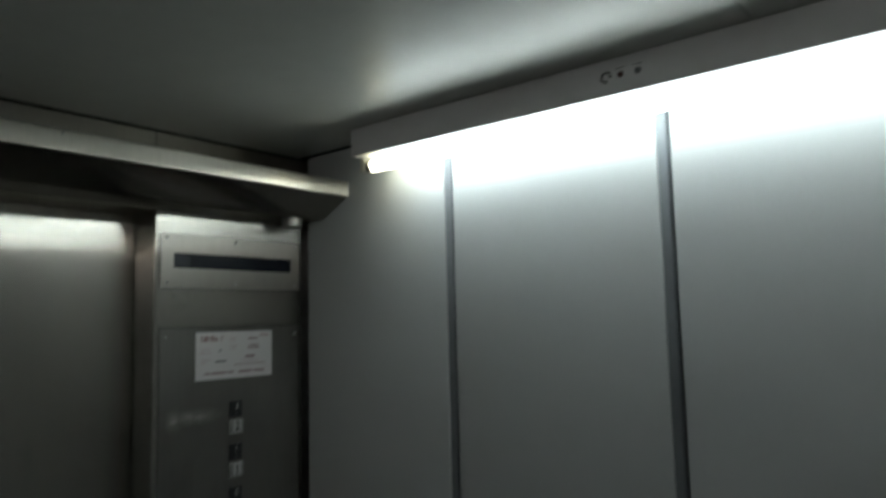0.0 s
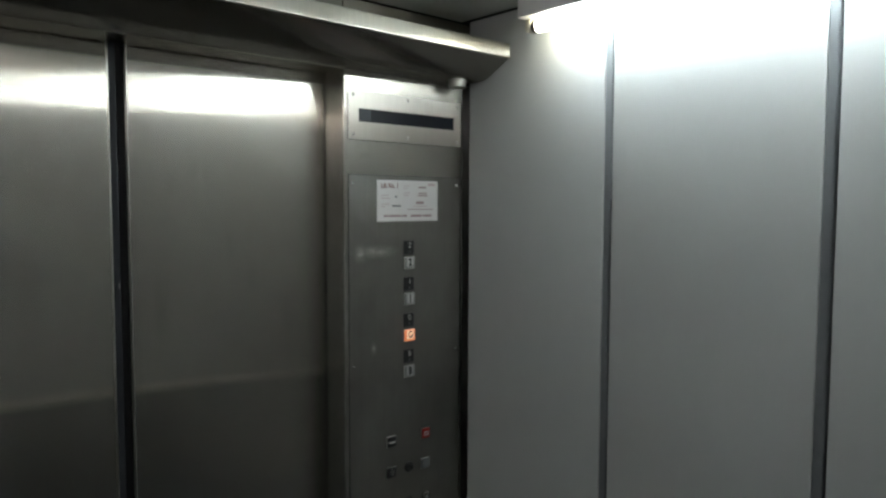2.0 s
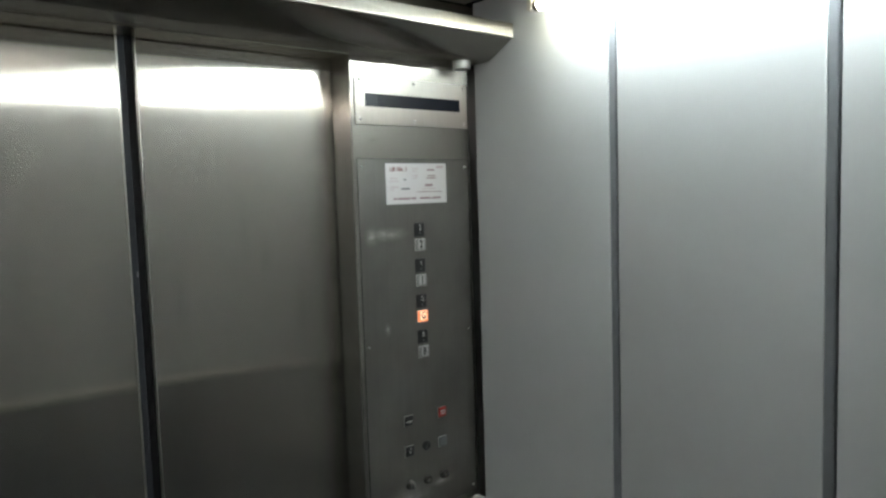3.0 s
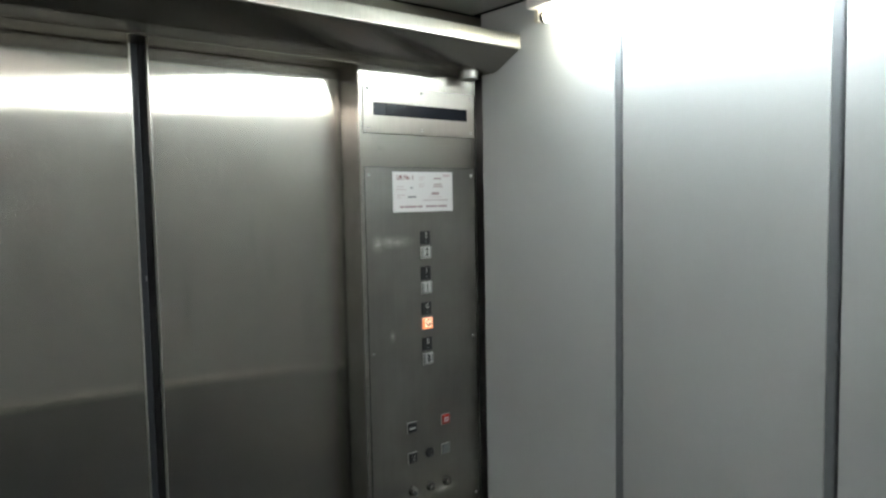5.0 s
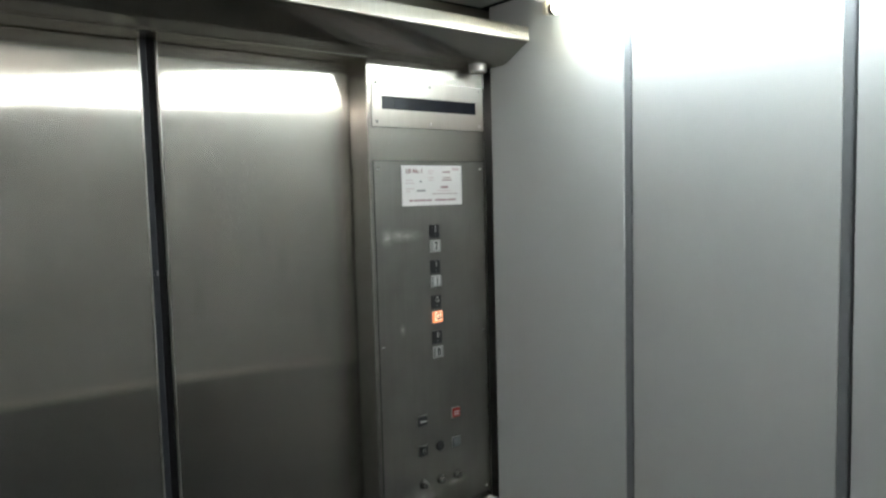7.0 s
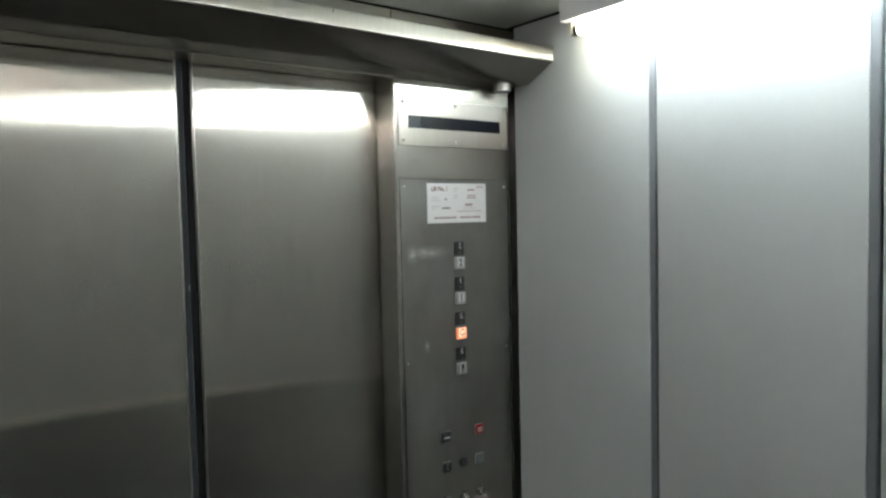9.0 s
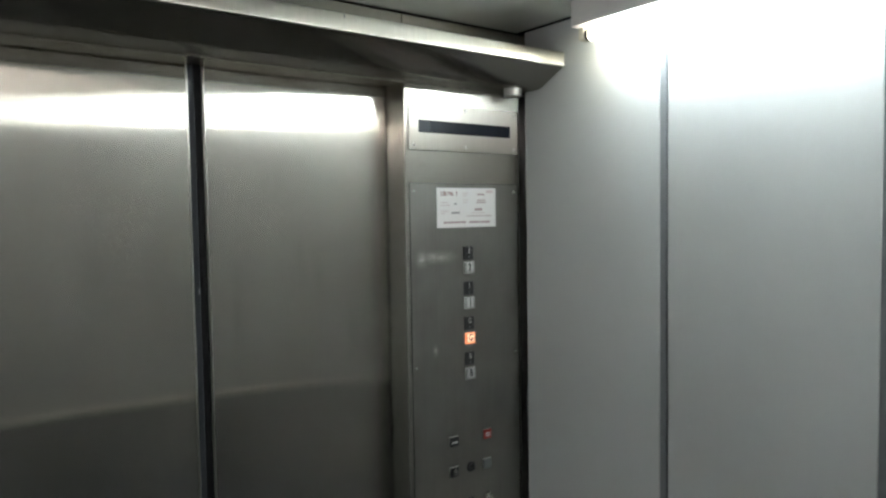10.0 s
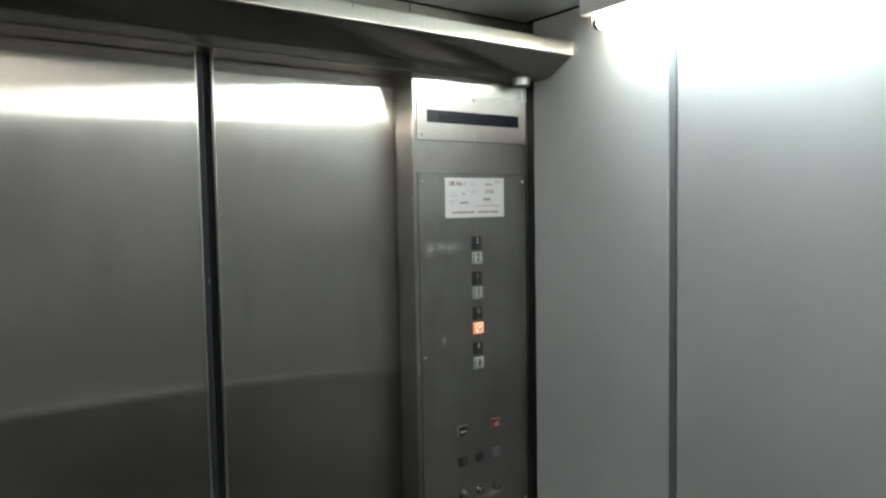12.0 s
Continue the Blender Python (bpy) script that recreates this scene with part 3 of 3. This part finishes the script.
b = push_button(-0.227, 1.1370, BLACK_PLASTIC, "", INK, 0.0140, 0.0135)
b["label"] = "black button with a worn white mark"
part("mark_bar", box(-0.2375, -0.2180, -0.0050, -0.0046, 1.1340, 1.1372), WHITE_PAINT, b, smooth=False)
b = push_button(-0.119, 1.1355, CAP_RED, "", INK, 0.0140, 0.0135)
b["label"] = "red alarm button"
for dz in (0.003, -0.0035):
    part("mark_bar", box(-0.1270, -0.1110, -0.0050, -0.0046, 1.1355 + dz - 0.0018, 1.1355 + dz + 0.0018), INK_PINK, b, smooth=False)
b = push_button(-0.227, 1.0600, BLACK_PLASTIC, "0", WHITE_PAINT, 0.0140, 0.0135, size=0.0235, bold=-0.0008)
b["label"] = "black button with a white ring mark"
b = push_button(-0.120, 1.0585, CAP_GREY, "", INK, 0.0140, 0.0135)
b["label"] = "blank grey button"
lock = part("key_switch", turned([(0.0130, 0.0), (0.0130, -0.003), (0.0108, -0.0052), (0.0056, -0.0058), (0.0050, -0.0035), (0.0010, -0.0035)], (-0.173, 0.0, 1.0610), "y", 20), BLACK_PLASTIC, control, "black key switch")
part("keyhole", box(-0.1745, -0.1715, -0.0064, -0.0058, 1.0565, 1.0655), STUD_METAL, lock, smooth=False)
for x, z in ((-0.229, 0.9745), (-0.173, 0.9725), (-0.119, 0.9720)):
    s = part("key_stud", turned([(0.0125, 0.0), (0.0125, -0.0025), (0.0095, -0.0040), (0.0088, -0.0120), (0.0070, -0.0145), (0.0030, -0.0150)], (x, 0.0, z), "y", 20), STUD_METAL, control, "chrome keyed stud")
    part("keyhole", box(x - 0.0012, x + 0.0012, -0.0154, -0.0149, z - 0.0045, z + 0.0045), INK, s, smooth=False)


# ---------------------------------------------------------------- notice card
notice = thing("notice", "white printed lift notice stuck on the control panel", "notice", (-0.176, 0, 1.721))
NY = -0.0012
part("card", box(-0.2690, -0.0810, NY, -0.0001, 1.6720, 1.7700, 0.0003, 1), CARD, notice, smooth=False)
letters("Lift No. 1", 0.0160, -0.2310, NY - 0.0002, 1.7560, "heading", INK_RED, notice, 0.84, 0.0003)


def notice_lines():
    rows = [  # x, z, width, height, ink
        (-0.1805, 1.7568, 0.018, 0.0022, INK_PINK), (-0.1825, 1.7507, 0.014, 0.0022, INK_PINK),
        (-0.131, 1.754, 0.024, 0.0042, INK_WORN), (-0.1015, 1.7612, 0.023, 0.0068, INK_PINK),
        (-0.1805, 1.7403, 0.018, 0.0022, INK_PINK), (-0.1815, 1.7342, 0.015, 0.0022, INK_PINK),
        (-0.1295, 1.7397, 0.026, 0.0030, INK_WORN), (-0.1295, 1.734, 0.031, 0.0030, INK_WORN),
        (-0.2465, 1.7342, 0.022, 0.0022, INK_PINK), (-0.2445, 1.7271, 0.029, 0.0022, INK_PINK), (-0.2125, 1.7309, 0.007, 0.0040, INK_GREY),
        (-0.2445, 1.7133, 0.025, 0.0022, INK_PINK), (-0.2505, 1.7072, 0.013, 0.0022, INK_PINK), (-0.2115, 1.7087, 0.026, 0.0042, INK_GREY),
        (-0.1385, 1.7166, 0.024, 0.0062, INK_WORN), (-0.1385, 1.7078, 0.044, 0.0020, INK_PINK), (-0.1375, 1.7004, 0.080, 0.0018, INK_WORN)]
    for x, z, w, h, ink in rows:
        bar(x - w / 2, x + w / 2, z - h / 2, z + h / 2, NY - 0.0002, "print_line", ink, notice)
    for x0, x1 in ((-0.2485, -0.2375), (-0.2345, -0.1975), (-0.1945, -0.1795), (-0.1685, -0.1335), (-0.1295, -0.1015)):
        bar(x0, x1, 1.6825, 1.6875, NY - 0.0002, "print_word", INK_WORN, notice)


notice_lines()

# ---------------------------------------------------------------- small round fitting under the canopy
stud = thing("round_fitting", "small round chrome fitting under the door canopy", "fitting", (-0.064, -0.053, SOFFIT))
part("collar", turned([(0.0230, 0.0), (0.0230, -0.003), (0.0222, -0.0035)], (-0.064, -0.053, SOFFIT), "z", 28), SATIN, stud)
part("cup", turned([(0.0222, -0.0036), (0.0222, -0.0170), (0.0205, -0.0190), (0.004, -0.0192)], (-0.064, -0.053, SOFFIT), "z", 28), SATIN, stud)


# ---------------------------------------------------------------- handrails
def handrail(label, a, b, out):
    """A round steel tube with capped ends on short wall brackets; out: the way into the car."""
    a, b, out = Vector(a), Vector(b), Vector(out)
    ob = thing("handrail", label, "handrail", (a + b) / 2, "handrails in the lift car")
    axis = "y" if abs(b.y - a.y) > abs(b.x - a.x) else "x"
    la, lb = (a.y, b.y) if axis == "y" else (a.x, b.x)
    lo, hi = min(la, lb), max(la, lb)
    centre = (a.x, 0, a.z) if axis == "y" else (0, a.y, a.z)
    part("rail", turned([(0.010, lo), (0.017, lo + 0.007), (0.019, lo + 0.014), (0.019, hi - 0.014), (0.017, hi - 0.007), (0.010, hi)], centre, axis, 24), RAIL_PAINT, ob)
    for t in (0.12, 0.5, 0.88):
        p = a.lerp(b, t)
        w = p - out * 0.055
        q = "x" if axis == "y" else "y"
        d0, d1 = (w.x, p.x) if q == "x" else (w.y, p.y)
        c = (0, p.y, p.z - 0.012) if q == "x" else (p.x, 0, p.z - 0.012)
        s = 1 if d1 > d0 else -1
        part("bracket", turned([(0.024, d0), (0.024, d0 + s * 0.004), (0.008, d0 + s * 0.007), (0.008, d1)], c, q, 18), CHROME, ob)
    return ob


handrail("round cream-coated handrail on the side wall", (-0.055, -0.042, RAIL_Z), (-0.055, -1.66, RAIL_Z), (-1, 0, 0))
handrail("round cream-coated handrail on the rear wall", (-0.10, BACK + 0.055, 0.896), (LEFT + 0.10, BACK + 0.055, 0.896), (0, 1, 0))
